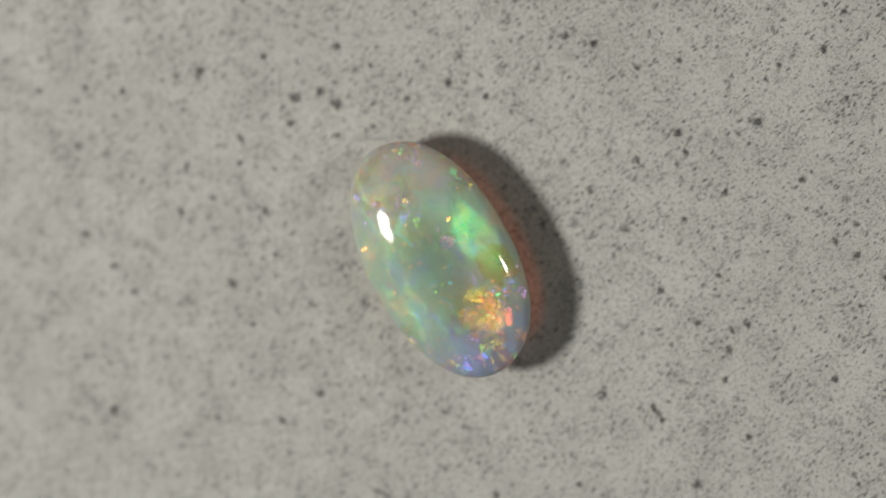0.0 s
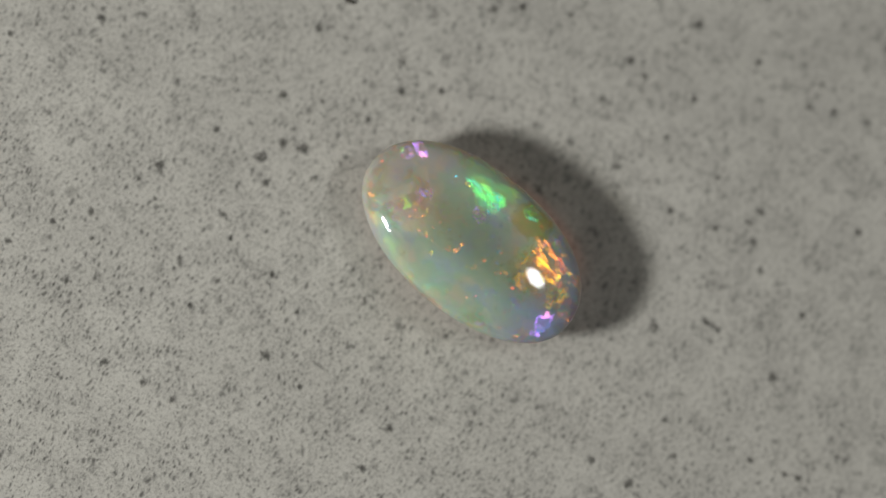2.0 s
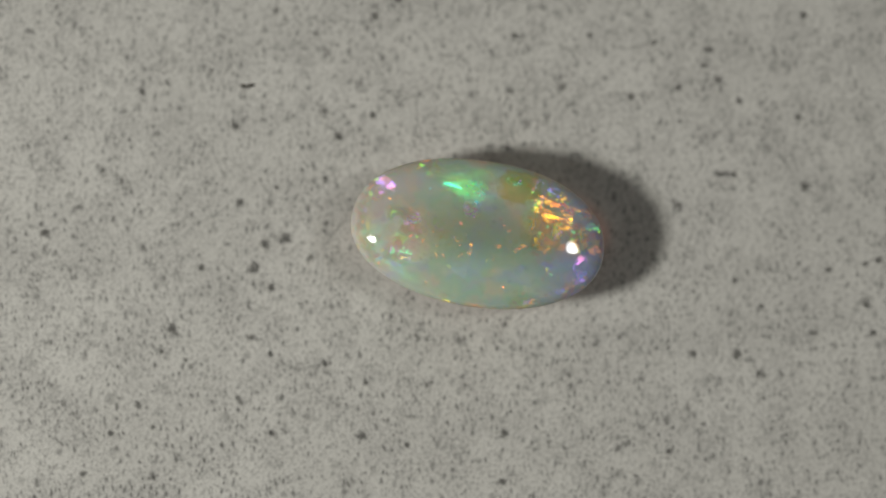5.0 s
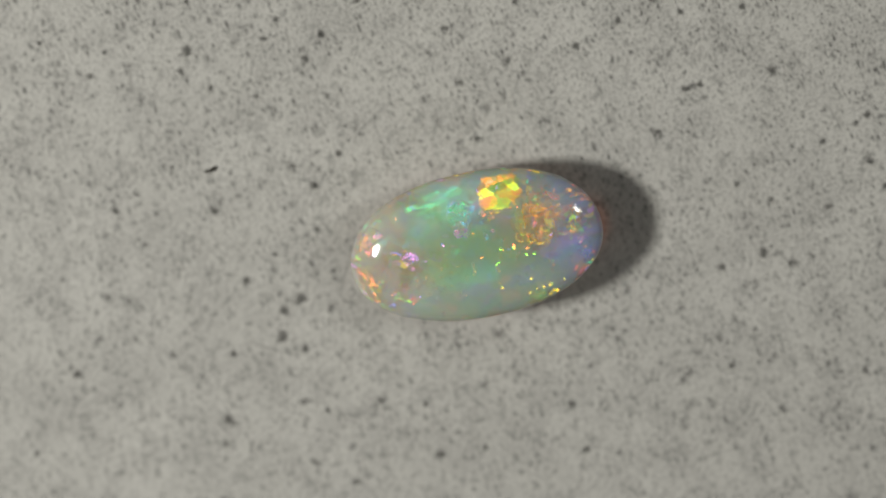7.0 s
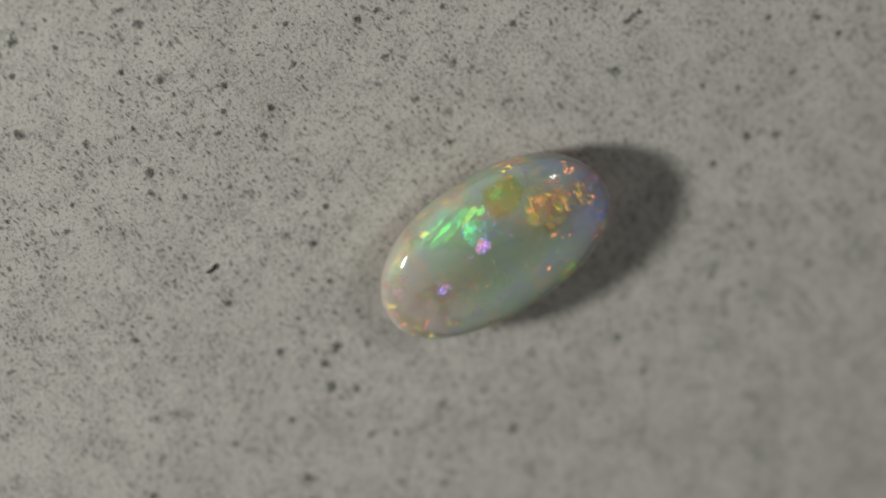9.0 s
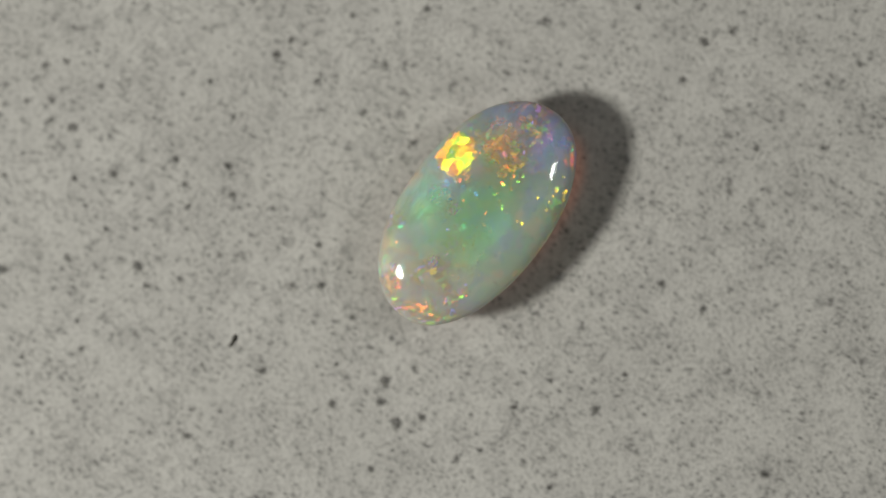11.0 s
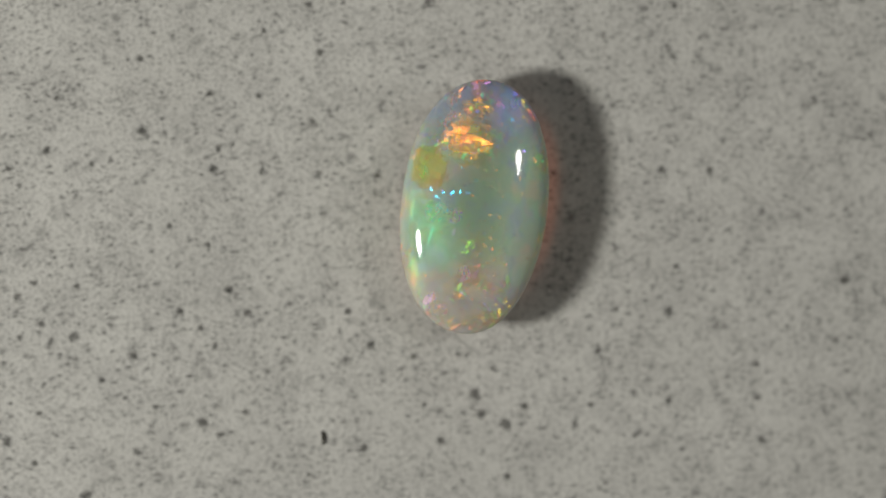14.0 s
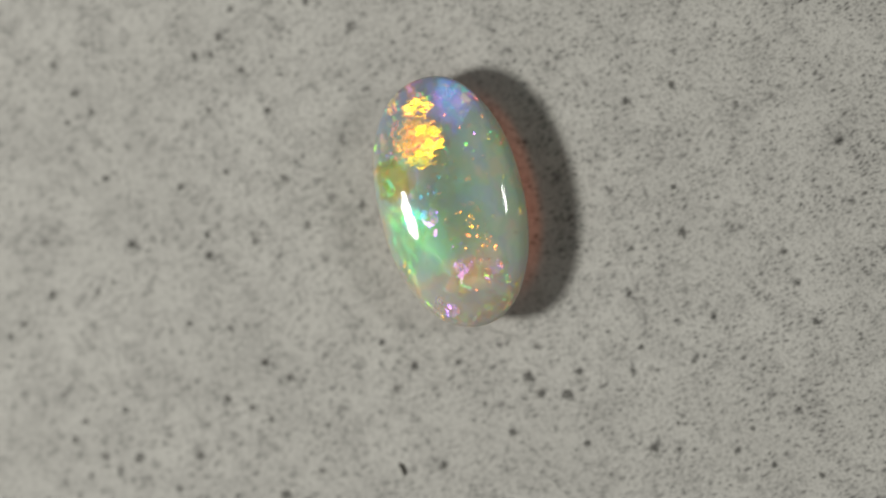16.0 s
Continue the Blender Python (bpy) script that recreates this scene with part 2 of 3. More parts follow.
def flake_material(name, hues, rough, strength, streak=(1.0, 1.0, 1.0), pieces=3.0, clear=(0.97, 0.97, 0.97), gaps=0.30, uneven=0.20, reach=0.42, fray=1.5, solid=0.15):
    """A colour domain inside the opal: clear but for a coloured mirror gleam, broken into streaks."""
    n = Nodes(name)
    far = n.vec("LENGTH", n.vec("MULTIPLY", n.coord, (1.0, 1.0, 0.0)))
    info = n.tree.nodes.new("ShaderNodeObjectInfo").outputs["Random"]
    at = n.vec("ADD", n.vec("MULTIPLY", n.coord, streak), n.vec("SCALE", (37.0, 17.0, 53.0), scale=info))
    warp = n.vec("SCALE", n.vec("SUBTRACT", n.noise(at, 3.0, 3, colour=True), (0.5, 0.5, 0.5)), scale=0.5)
    _, rand = n.cells(n.vec("ADD", at, warp), pieces, 0.22)
    red, green, blue = n.split(rand)
    broken = n.noise(at, 4.0, 5, 0.7)
    shift = n.math("ADD", n.math("MULTIPLY", red, 0.5), n.math("MULTIPLY", n.noise(at, 1.6, 2), 0.5))
    k = len(hues) - 1
    colour = n.ramp(shift, [(0.28 + 0.44 * i / max(k, 1), h) for i, h in enumerate(hues)])
    worn = n.math("ADD", far, n.math("MULTIPLY_ADD", broken, fray, -0.5 * fray))
    power = n.math("MULTIPLY", n.ease(broken, 0.36, 0.58, solid, 1.0), n.math("MULTIPLY", n.ease(green, gaps - 0.12, gaps + 0.20), n.math("MULTIPLY_ADD", blue, 0.9, 0.4)))
    power = n.math("MULTIPLY", power, n.ease(worn, reach, reach + 0.14, 1.0, 0.0))
    colour = n.mix(n.math("MULTIPLY", power, strength), (0, 0, 0, 1), colour)
    lie = n.tree.nodes.new("ShaderNodeVectorTransform")
    lie.vector_type, lie.convert_from, lie.convert_to = "NORMAL", "OBJECT", "WORLD"
    lie.inputs[0].default_value = (0, 0, 1)
    normal = n.vec("NORMALIZE", lie.outputs[0])
    tilt = n.vec("SCALE", n.vec("SUBTRACT", rand, (0.5, 0.5, 0.5)), scale=uneven)
    g = n.node("ShaderNodeBsdfAnisotropic", Color=colour, Roughness=rough, Normal=n.vec("NORMALIZE", n.vec("ADD", normal, tilt))).outputs[0]
    dim = n.mix(n.ease(worn, reach, reach + 0.14, 1.0, 0.0), (1, 1, 1, 1), (*clear, 1))
    through_it = n.node("ShaderNodeBsdfTransparent", Color=dim).outputs[0]
    add = n.tree.nodes.new("ShaderNodeAddShader")
    n.put(add.inputs[0], through_it)
    n.put(add.inputs[1], g)
    return n.done(add.outputs[0])


CORE, SKIN = core_material(), skin_material()
RED, ORANGE, AMBER, YELLOW, LIME = (1.0, 0.13, 0.05), (1.0, 0.27, 0.04), (1.0, 0.46, 0.01), (0.95, 0.78, 0.0), (0.42, 0.92, 0.04)
LEAF, JADE, CYAN, BLUE, PURPLE, PINK = (0.06, 0.9, 0.16), (0.03, 0.82, 0.48), (0.03, 0.66, 0.85), (0.10, 0.22, 1.0), (0.42, 0.18, 1.0), (0.95, 0.3, 0.75)
DIM = (0.97, 0.95, 0.91)
GOLD = flake_material("golden_gleam", [ORANGE, ORANGE, AMBER, YELLOW, LIME], 0.34, 0.22, (1.0, 1.3, 1.0), 3.5, (0.95, 0.88, 0.66), -0.3, 0.12, 0.38, 0.9, 0.65)
EMBER = flake_material("ember_gleam", [ORANGE, AMBER, AMBER, YELLOW], 0.32, 0.95, (1.9, 0.9, 1.0), 3.6, (0.98, 0.96, 0.88), 0.10, 0.30, 0.36, 1.2, 0.12)
CINDER = flake_material("cinder_gleam", [RED, ORANGE, AMBER], 0.31, 1.0, (1.2, 1.6, 1.0), 4.0, (0.985, 0.975, 0.94), 0.28, 0.24, 0.36, 1.3, 0.05)
STREAK = flake_material("streak_gleam", [RED, ORANGE, AMBER, LIME], 0.33, 0.12, (1.5, 1.2, 1.0), 5.0, DIM, 0.38, 0.26, 0.40, 1.5, 0.05)
GREEN = flake_material("green_gleam", [LIME, LEAF, LEAF, JADE], 0.29, 0.65, (1.0, 1.6, 1.0), 3.0, DIM, 0.05, 0.20, 0.36, 1.2, 0.25)
TEAL = flake_material("teal_gleam", [LEAF, JADE, CYAN, BLUE], 0.29, 0.95, (1.0, 1.4, 1.0), 2.5, DIM, 0.0, 0.20, 0.36, 1.2, 0.3)
VIOLET = flake_material("violet_gleam", [BLUE, PURPLE, PURPLE, PINK], 0.30, 0.85, (1.0, 1.3, 1.0), 2.0, DIM, -0.2, 0.20, 0.32, 1.2, 0.4)
FLECKS = [
    flake_material("orange_gleam", [RED, ORANGE, AMBER], 0.33, 0.62),
    flake_material("yellow_gleam", [AMBER, YELLOW, LIME], 0.33, 0.22),
    flake_material("lime_gleam", [LIME, LEAF], 0.33, 0.36),
    flake_material("blue_gleam", [CYAN, BLUE], 0.35, 0.42),
    flake_material("lilac_gleam", [BLUE, PURPLE, PINK], 0.35, 0.42),
]
STONE, SPECK, FIBRE = stone_material(), speck_material(), fibre_material()


def mesh_object(name, bm, material, smooth=True):
    data = bpy.data.meshes.new(name)
    bm.normal_update()
    bm.to_mesh(data)
    bm.free()
    data.materials.append(material)
    for face in data.polygons:
        face.use_smooth = smooth
    return new(name, data)


def part(name, bm, material, parent, label=""):
    ob = mesh_object(name, bm, material)
    ob.parent = parent
    return tagged(ob, label)


# ---- the slab ----
# All that rides on the slab has its origin at one point of the slab's face:
# the middle of the opal's foot.
def stone_slab():
    bm = bmesh.new()
    half, thick, bevel = 42 * MM, 7 * MM, 0.7 * MM
    rings = [(half - bevel, 0.0), (half - 0.3 * bevel, -0.3 * bevel), (half, -bevel), (half, -thick + bevel), (half - bevel, -thick)]
    loops = []
    for r, z in rings:
        loops.append([bm.verts.new((sx * r + 2 * MM, sy * r + 2 * MM, z)) for sx, sy in ((-1, -1), (1, -1), (1, 1), (-1, 1))])
    bm.faces.new(loops[0])
    bm.faces.new(loops[-1][::-1])
    for a, b in zip(loops, loops[1:]):
        for k in range(4):
            bm.faces.new((a[k], b[k], b[(k + 1) % 4], a[(k + 1) % 4]))
    bmesh.ops.recalc_face_normals(bm, faces=bm.faces)
    ob = mesh_object("stone_slab", bm, STONE, smooth=False)
    return tagged(ob, "light grey stone slab with dark grey mineral specks", "stone slab", kind="structure")


def speck_mesh(seed, stretch):
    """A dark mineral speck: a thin ragged patch let into the face, a little domed."""
    rng = random.Random(seed)
    bm = bmesh.new()
    lean = rng.uniform(0, math.pi)
    top = bm.verts.new((0, 0, 0.004 * MM))
    ring = []
    for j in range(14):
        a = j * math.pi / 7
        r = 0.46 * MM * rng.uniform(0.85, 1.1)
        px, py = r * math.cos(a) * stretch, r * math.sin(a) / stretch
        ring.append(bm.verts.new((px * math.cos(lean) - py * math.sin(lean), px * math.sin(lean) + py * math.cos(lean), 0.002 * MM)))
    for j in range(14):
        bm.faces.new((top, ring[j], ring[(j + 1) % 14]))
    data = bpy.data.meshes.new("speck")
    bm.to_mesh(data)
    bm.free()
    data.materials.append(SPECK)
    return data


BOLD = [
    (15.80, 9.03), (13.05, 5.92), (9.99, 4.57), (7.53, 1.24), (9.69, 5.38), (11.55, 15.06), (7.61, 13.81), (3.52, 14.30), (5.61, 19.79), (-2.69, 11.07),
    (-5.10, 6.35), (-8.30, 8.31), (-9.33, 4.79), (-9.61, -1.54), (-5.74, -6.18), (-14.87, -7.17), (-1.87, -12.12), (-11.95, 1.52), (4.75, 9.36), (6.02,
    9.06), (-5.84, 6.86), (14.98, 3.50), (3.90, 1.37), (0.21, 8.56), (11.97, -3.81), (9.04, -1.36), (10.22, -14.02), (7.96, 4.18), (-11.35, 14.38),
    (-11.15, 7.66), (2.28, 12.88), (-4.01, 15.07), (-6.98, 6.63),
]
FAINT = [
    (17.02, 11.32), (12.25, 5.43), (9.66, 4.03), (9.99, 1.72), (13.01, 14.73), (5.47, 15.01), (5.01, 16.99), (2.58, 14.24), (1.11, 17.85), (-5.11, 8.80),
    (-5.10, 5.00), (-7.11, 5.49), (-8.25, 1.68), (-8.70, -3.25), (-13.99, -1.96), (2.03, -10.32), (-2.96, -14.79), (1.40, 6.80), (-3.66, 7.99), (-6.56,
    10.88), (-7.38, -7.41), (8.79, -6.39), (5.96, 2.79), (-2.04, 6.64), (12.87, -7.52), (17.58, -9.37), (-0.28, -17.57), (-7.73, 14.26), (-15.26, 15.06),
    (1.79, 20.37), (6.00, 11.12), (-7.73, -0.19),
]

# a second lot, at the outskirts
BOLD_OUTER = [(10.11, 14.65), (9.68, 19.95), (10.63, -2.71), (10.69, -9.57), (3.21, -11.76), (3.18, -13.10), (8.45, -14.71)]
FAINT_OUTER = [
    (13.40, 7.68), (16.81, 6.98), (9.69, 8.45), (10.76, 15.44), (11.92, 16.09), (6.89, 13.22), (8.07, 15.41), (8.19, 20.01), (-0.27, 7.36), (2.30, 17.64), (-1.48, 13.34), (2.59, 10.91), (9.32, 18.18), (13.05, 12.31), (11.73, 2.88), (11.50, -0.62), (12.12, -2.97), (11.84, -5.07), (17.29, 1.67), (16.43, 0.90), (17.37, 0.38), (18.61, -0.53), (16.50, -4.89), (12.78, -2.70), (17.53, -1.79), (9.15, -6.89), (6.64, -5.81), (5.65, -9.78), (5.45, -11.33), (6.01, -13.83), (9.74, -13.69), (7.60, -15.78), (10.32, -15.58), (8.55, -12.62), (-14.63, 3.04), (-16.56, 4.23), (-14.89, 5.60), (-12.18, 7.40), (-14.55, 6.72), (-16.27, 6.84), (-18.29, 6.65), (-11.80, 6.38), (-14.96, -0.84), (-16.19, 0.50), (-9.36, 3.71), (-11.69, 3.63), (13.93, 8.33), (16.65, 10.63), (11.27, 12.86), (12.86, 13.87), (7.17, 11.08), (7.88, 8.12), (5.06, 11.38),
]


def specks(slab):
    rng = random.Random(5)
    kinds = [speck_mesh(k, 1.0 + 0.12 * (k % 4)) for k in range(7)]
    for spots, low, high in ((BOLD, 0.75, 1.1), (FAINT, 0.5, 0.85), (BOLD_OUTER, 0.8, 1.1), (FAINT_OUTER, 0.5, 0.8)):
        for x, y in spots:
            ob = new("speck", rng.choice(kinds))
            ob.parent = slab
            s = rng.uniform(low, high)
            ob.matrix_local = pose(x * MM, y * MM, 0, 0, 0, rng.uniform(0, 360)) @ Matrix.Diagonal((s, s, 1, 1))


# ---- the opal ----
LONG, WIDE, GIRDLE, CROWN = 5.42 * MM, 3.13 * MM, 2.62 * MM, 1.32 * MM
BLUNT, SHOULDER, RISE = 2.147, 2.46, 0.022
OPAL_SEAT = pose(-0.05 * MM, -0.03 * MM, 0, 0, 0, 120.2)


def cabochon(inset, lower):
    """A low crown with steep shoulders, a rounded girdle and a bellied foot."""
    bm = bmesh.new()
    around, e, nn, mm = 128, BLUNT, BLUNT, SHOULDER
    top_z = GIRDLE + CROWN - lower
    crown = top_z - GIRDLE
    levels = []
    for k in range(1, 41):
        g = k / 40 * math.pi / 2
        levels.append((math.sin(g) ** (2 / nn), GIRDLE + crown * max(math.cos(g), 0.0) ** (2 / mm)))
    for k in range(1, 17):
        g = k / 16 * math.pi / 2
        levels.append((0.50 + 0.50 * math.cos(g) ** 0.9 if k < 16 else 0.50, inset + (GIRDLE - inset) * (1 - math.sin(g) ** 1.15)))
    top = bm.verts.new((0, 0, top_z))
    loops = []
    for rho, z in levels:
        loop = []
        for j in range(around):
            a = 2 * math.pi * j / around
            c, s = math.cos(a), math.sin(a)
            k = (abs(c) ** e + abs(s) ** e) ** (-1 / e)
            ripple = 1 + 0.004 * math.sin(3 * a + 0.7) + 0.003 * math.sin(5 * a)
            x = (LONG - inset) * k * c * rho * ripple
            up = RISE * x * (1 - rho ** 4) if z > GIRDLE else 0.0
            loop.append(bm.verts.new((x, (WIDE - inset) * k * s * rho * ripple, z + up)))
        loops.append(loop)
    for j in range(around):
        bm.faces.new((top, loops[0][j], loops[0][(j + 1) % around]))
    for a, b in zip(loops, loops[1:]):
        for j in range(around):
            i = (j + 1) % around
            bm.faces.new((a[j], b[j], b[i], a[i]))
    bm.faces.new(loops[-1][::-1])
    bmesh.ops.recalc_face_normals(bm, faces=bm.faces)
    return bm


def crown_height(x, y, lower):
    """Height of the crown, sunk by lower, over a place on the opal; None outside it."""
    rho = (abs(x / LONG) ** BLUNT + abs(y / WIDE) ** BLUNT) ** (1 / BLUNT)
    if rho > 0.97:
        return None
    return GIRDLE + (CROWN - lower) * (1 - rho ** BLUNT) ** (1 / SHOULDER) + RISE * x * (1 - rho ** 4)


def flake_mesh(seed, material, corners=11, ragged=0.45, stretch=1.0):
    """A thin ragged plate of one metre across, scaled where it is placed."""
    rng = random.Random(seed)
    bm = bmesh.new()
    ring = []
    for j in range(corners):
        a = 2 * math.pi * j / corners + rng.uniform(-0.2, 0.2)
        r = 0.5 * rng.uniform(1 - ragged, 1.0)
        ring.append((r * math.cos(a) * stretch, r * math.sin(a) / stretch))
    upper = [bm.verts.new((x, y, 0.0)) for x, y in ring]
    bm.faces.new(upper)
    data = bpy.data.meshes.new("colour_flake")
    bm.normal_update()
    bm.to_mesh(data)
    bm.free()
    data.materials.append(material)
    return data


LAID, SHEETS = [], []


def place_flake(gem, data, x, y, across, lean, turn, depth, over=0, longer=1.0):
    """Lays a plate into the skin, unless it would lie over more than a few others."""
    z = crown_height(x, y, 0.18 * MM)
    if z is None or sum(math.hypot(x - px, y - py) < 0.42 * pa for px, py, pa in SHEETS) > 2 or sum(math.hypot(x - px, y - py) < 0.42 * (across + pa) for px, py, pa in LAID) > over:
        return
    LAID.append((x, y, across))
    up = Vector((lean[0], lean[1], 1.0)).normalized()
    tilt = Vector((0, 0, 1)).rotation_difference(up).to_matrix().to_4x4()
    ob = new("colour_flake", data)
    ob.parent = gem
    ob.matrix_local = Matrix.Translation((x, y, z + depth)) @ tilt @ pose(0, 0, 0, 0, 0, turn) @ Matrix.Diagonal((across, across * longer, across, 1))


def place_domain(gem, material, x, y, long_way, short_way, turn, lean, depth=0.10):
    """A broad colour domain: a sheet that follows the crown just under the skin, whose
    gleaming planes all lean one way. Lengths in millimetres, turn in degrees."""
    z = crown_height(x * MM, y * MM, (0.36 - depth) * MM)
    up = Vector((lean[0], lean[1], 1.0)).normalized()
    tilt = Vector((0, 0, 1)).rotation_difference(up).to_matrix().to_4x4()
    place = Matrix.Translation((x * MM, y * MM, z)) @ tilt @ pose(0, 0, 0, 0, 0, turn) @ Matrix.Diagonal((long_way * MM, short_way * MM, long_way * MM, 1))
    back = place.inverted()
    c, s = math.cos(radians(turn)), math.sin(radians(turn))
    bm = bmesh.new()
    steps, grid = 14, {}
    for i in range(steps + 1):
        for k in range(steps + 1):
            u, v = (i / steps - 0.5) * long_way, (k / steps - 0.5) * short_way
            px, py = (x + u * c - v * s) * MM, (y + u * s + v * c) * MM
            h = crown_height(px, py, (0.36 - depth) * MM)
            if h is not None and (i / steps - 0.5) ** 2 + (k / steps - 0.5) ** 2 < 0.30:
                grid[i, k] = bm.verts.new(back @ Vector((px, py, h)))
    for i, k in list(grid):
        ring = [(i, k), (i + 1, k), (i + 1, k + 1), (i, k + 1)]
        if all(r in grid for r in ring):
            bm.faces.new([grid[r] for r in ring])
    SHEETS.append((x * MM, y * MM, max(long_way, short_way) * MM))
    ob = mesh_object("colour_domain", bm, material)
    ob.parent, ob.matrix_local = gem, place


def opal():
    gem = new("opal")
    part("milky_core", cabochon(0.04 * MM, 0.36 * MM), CORE, gem, "milky grey-green core")
    part("polished_skin", cabochon(0.0, 0.0), SKIN, gem, "clear polished skin")
    rng = random.Random(11)
    plates = {m: [flake_mesh(31 * h + k, m, 7, 0.45, rng.uniform(1.0, 1.8)) for k in range(6)] for h, m in enumerate(FLECKS)}

    def domain(material, x, y, long_way, short_way, turn, lean):
        domain.deep = domain.deep % 0.16 + 0.013
        place_domain(gem, material, x, y, long_way, short_way, turn, lean, 0.05 + domain.deep)

    domain.deep = 0.0

    def drift(hue, count, x, y, spread, size, lean, wander=0.06):
        """A loose drift of small flecks round one place."""
        for k in range(count):
            px, py = rng.gauss(x, spread[0]), rng.gauss(y, spread[1])
            place_flake(gem, rng.choice(plates[FLECKS[hue]]), px * MM, py * MM, size * rng.uniform(0.5, 1.3) * MM,
                        (rng.gauss(lean[0], wander), rng.gauss(lean[1], wander)), rng.uniform(0, 360), rng.uniform(0.03, 0.12) * MM, 1)

    # the ember patch across one end, and the golden patch beside it
    domain(EMBER, -2.75, -0.6, 2.3, 2.2, 8, (-0.06, -0.23))
    domain(EMBER, -4.2, -0.4, 0.9, 1.4, 0, (-0.06, -0.23))
    domain(CINDER, -4.4, -1.5, 0.7, 0.6, 0, (-0.15, -0.23))
    domain(GOLD, -1.4, -2.15, 1.9, 1.8, 10, (0.29, -0.25))
    domain(STREAK, -0.75, -1.35, 1.0, 0.7, 30, (0.31, -0.14))
    domain(STREAK, -2.1, 0.0, 0.9, 0.6, -30, (0.33, -0.15))
    # fire at the same end when the stone leans the other way
    domain(CINDER, -3.05, -1.35, 2.4, 1.6, -12, (-0.13, 0.0))
    domain(VIOLET, -4.5, 0.9, 0.9, 1.3, 0, (-0.11, -0.01))
    # a green stroke and a violet tip
    domain(GREEN, 1.0, -1.75, 1.9, 0.8, -6, (-0.18, 0.02))
    domain(VIOLET, 4.2, -1.45, 1.0, 0.7, -30, (-0.21, 0.02))
    # green, teal and violet flashes along one flank
    domain(GREEN, 0.2, -2.3, 1.5, 1.2, 20, (-0.23, -0.21))
    domain(GREEN, 1.6, -2.3, 2.2, 0.9, 12, (-0.23, -0.21))
    domain(TEAL, 0.4, -1.6, 1.2, 1.4, 0, (-0.23, -0.21))
    domain(TEAL, -1.2, -2.45, 0.9, 0.7, 20, (-0.17, -0.15))
    domain(VIOLET, 0.45, -0.86, 0.9, 0.9, 0, (-0.18, -0.23))
    domain(VIOLET, 2.8, -0.1, 0.8, 0.7, 0, (-0.26, -0.21))
    domain(VIOLET, 4.5, -0.95, 0.7, 0.7, 0, (-0.20, -0.17))
    # burning rim at the far end
    domain(STREAK, 4.75, 0.7, 0.8, 1.8, 20, (0.27, -0.12))
    domain(STREAK, 4.5, -1.0, 0.7, 1.2, -30, (0.25, -0.10))
    drift(0, 12, 2.2, 1.0, (0.6, 0.3), 0.28, (-0.11, -0.01))
    drift(0, 6, 0.3, 1.1, (0.5, 0.15), 0.34, (-0.13, -0.02))
    drift(1, 5, 0.9, 1.7, (0.3, 0.2), 0.26, (-0.15, -0.03))
    drift(2, 4, -1.9, 1.3, (0.15, 0.2), 0.26, (-0.10, -0.21))
    drift(0, 9, 1.6, 0.9, (0.9, 0.3), 0.22, (-0.10, -0.22))
    drift(4, 6, 2.7, -0.2, (0.5, 0.4), 0.26, (-0.22, -0.21))
    drift(1, 7, 0.3, 1.85, (0.8, 0.15), 0.22, (0.33, -0.16))
    drift(1, 6, -2.4, 2.2, (0.6, 0.12), 0.24, (0.33, -0.17))
    drift(2, 5, -1.6, 0.5, (0.5, 0.3), 0.22, (0.28, -0.08))
    drift(0, 6, -1.5, 0.2, (0.6, 0.3), 0.22, (0.28, -0.08))
    drift(3, 4, -0.5, 0.0, (0.8, 0.5), 0.24, (-0.15, -0.02))
    drift(1, 8, -4.2, -0.4, (0.25, 0.3), 0.34, (-0.09, -0.02))
    drift(2, 4, -4.1, -1.2, (0.2, 0.2), 0.32, (-0.09, -0.02))
    drift(0, 10, 0.9, 0.8, (1.3, 0.5), 0.26, (-0.07, -0.19))
    drift(0, 7, 2.0, 1.2, (1.0, 0.4), 0.26, (-0.14, -0.20))
    drift(4, 5, 0.4, -0.8, (0.5, 0.3), 0.36, (-0.20, -0.20))
    drift(0, 7, -0.6, 0.3, (0.9, 0.3), 0.34, (-0.27, 0.06))
    drift(0, 5, 0.8, 0.9, (0.6, 0.3), 0.34, (-0.27, 0.08))
    drift(3, 6, -0.55, -1.2, (0.12, 0.35), 0.34, (0.14, -0.37))
    # stray flecks, most of them towards the ends and the rim
    share = (0.36, 0.60, 0.80, 0.90, 1.0)
    for k in range(90):
        a = rng.uniform(0, 2 * math.pi)
        rho = 0.93 * rng.random() ** 0.45
        x, y = LONG * rho * math.cos(a), WIDE * rho * math.sin(a)
        pick = rng.random()
        hue = next(i for i, s in enumerate(share) if pick <= s)
        steep = max(rho - 0.6, 0.0)
        lean = (rng.gauss(0.12, 0.24) + 0.7 * steep * math.cos(a), rng.gauss(-0.06, 0.30) + 1.2 * steep * math.sin(a))
        size = (0.14 + 0.30 * rng.random() ** 2.4) * (1.0 if rho < 0.8 else 0.7)
        place_flake(gem, rng.choice(plates[FLECKS[hue]]), x, y, size * MM, lean, rng.uniform(0, 360), rng.uniform(0.02, 0.10) * MM)
    return tagged(gem, "polished oval milky opal flashing green, orange and violet", "gemstone")


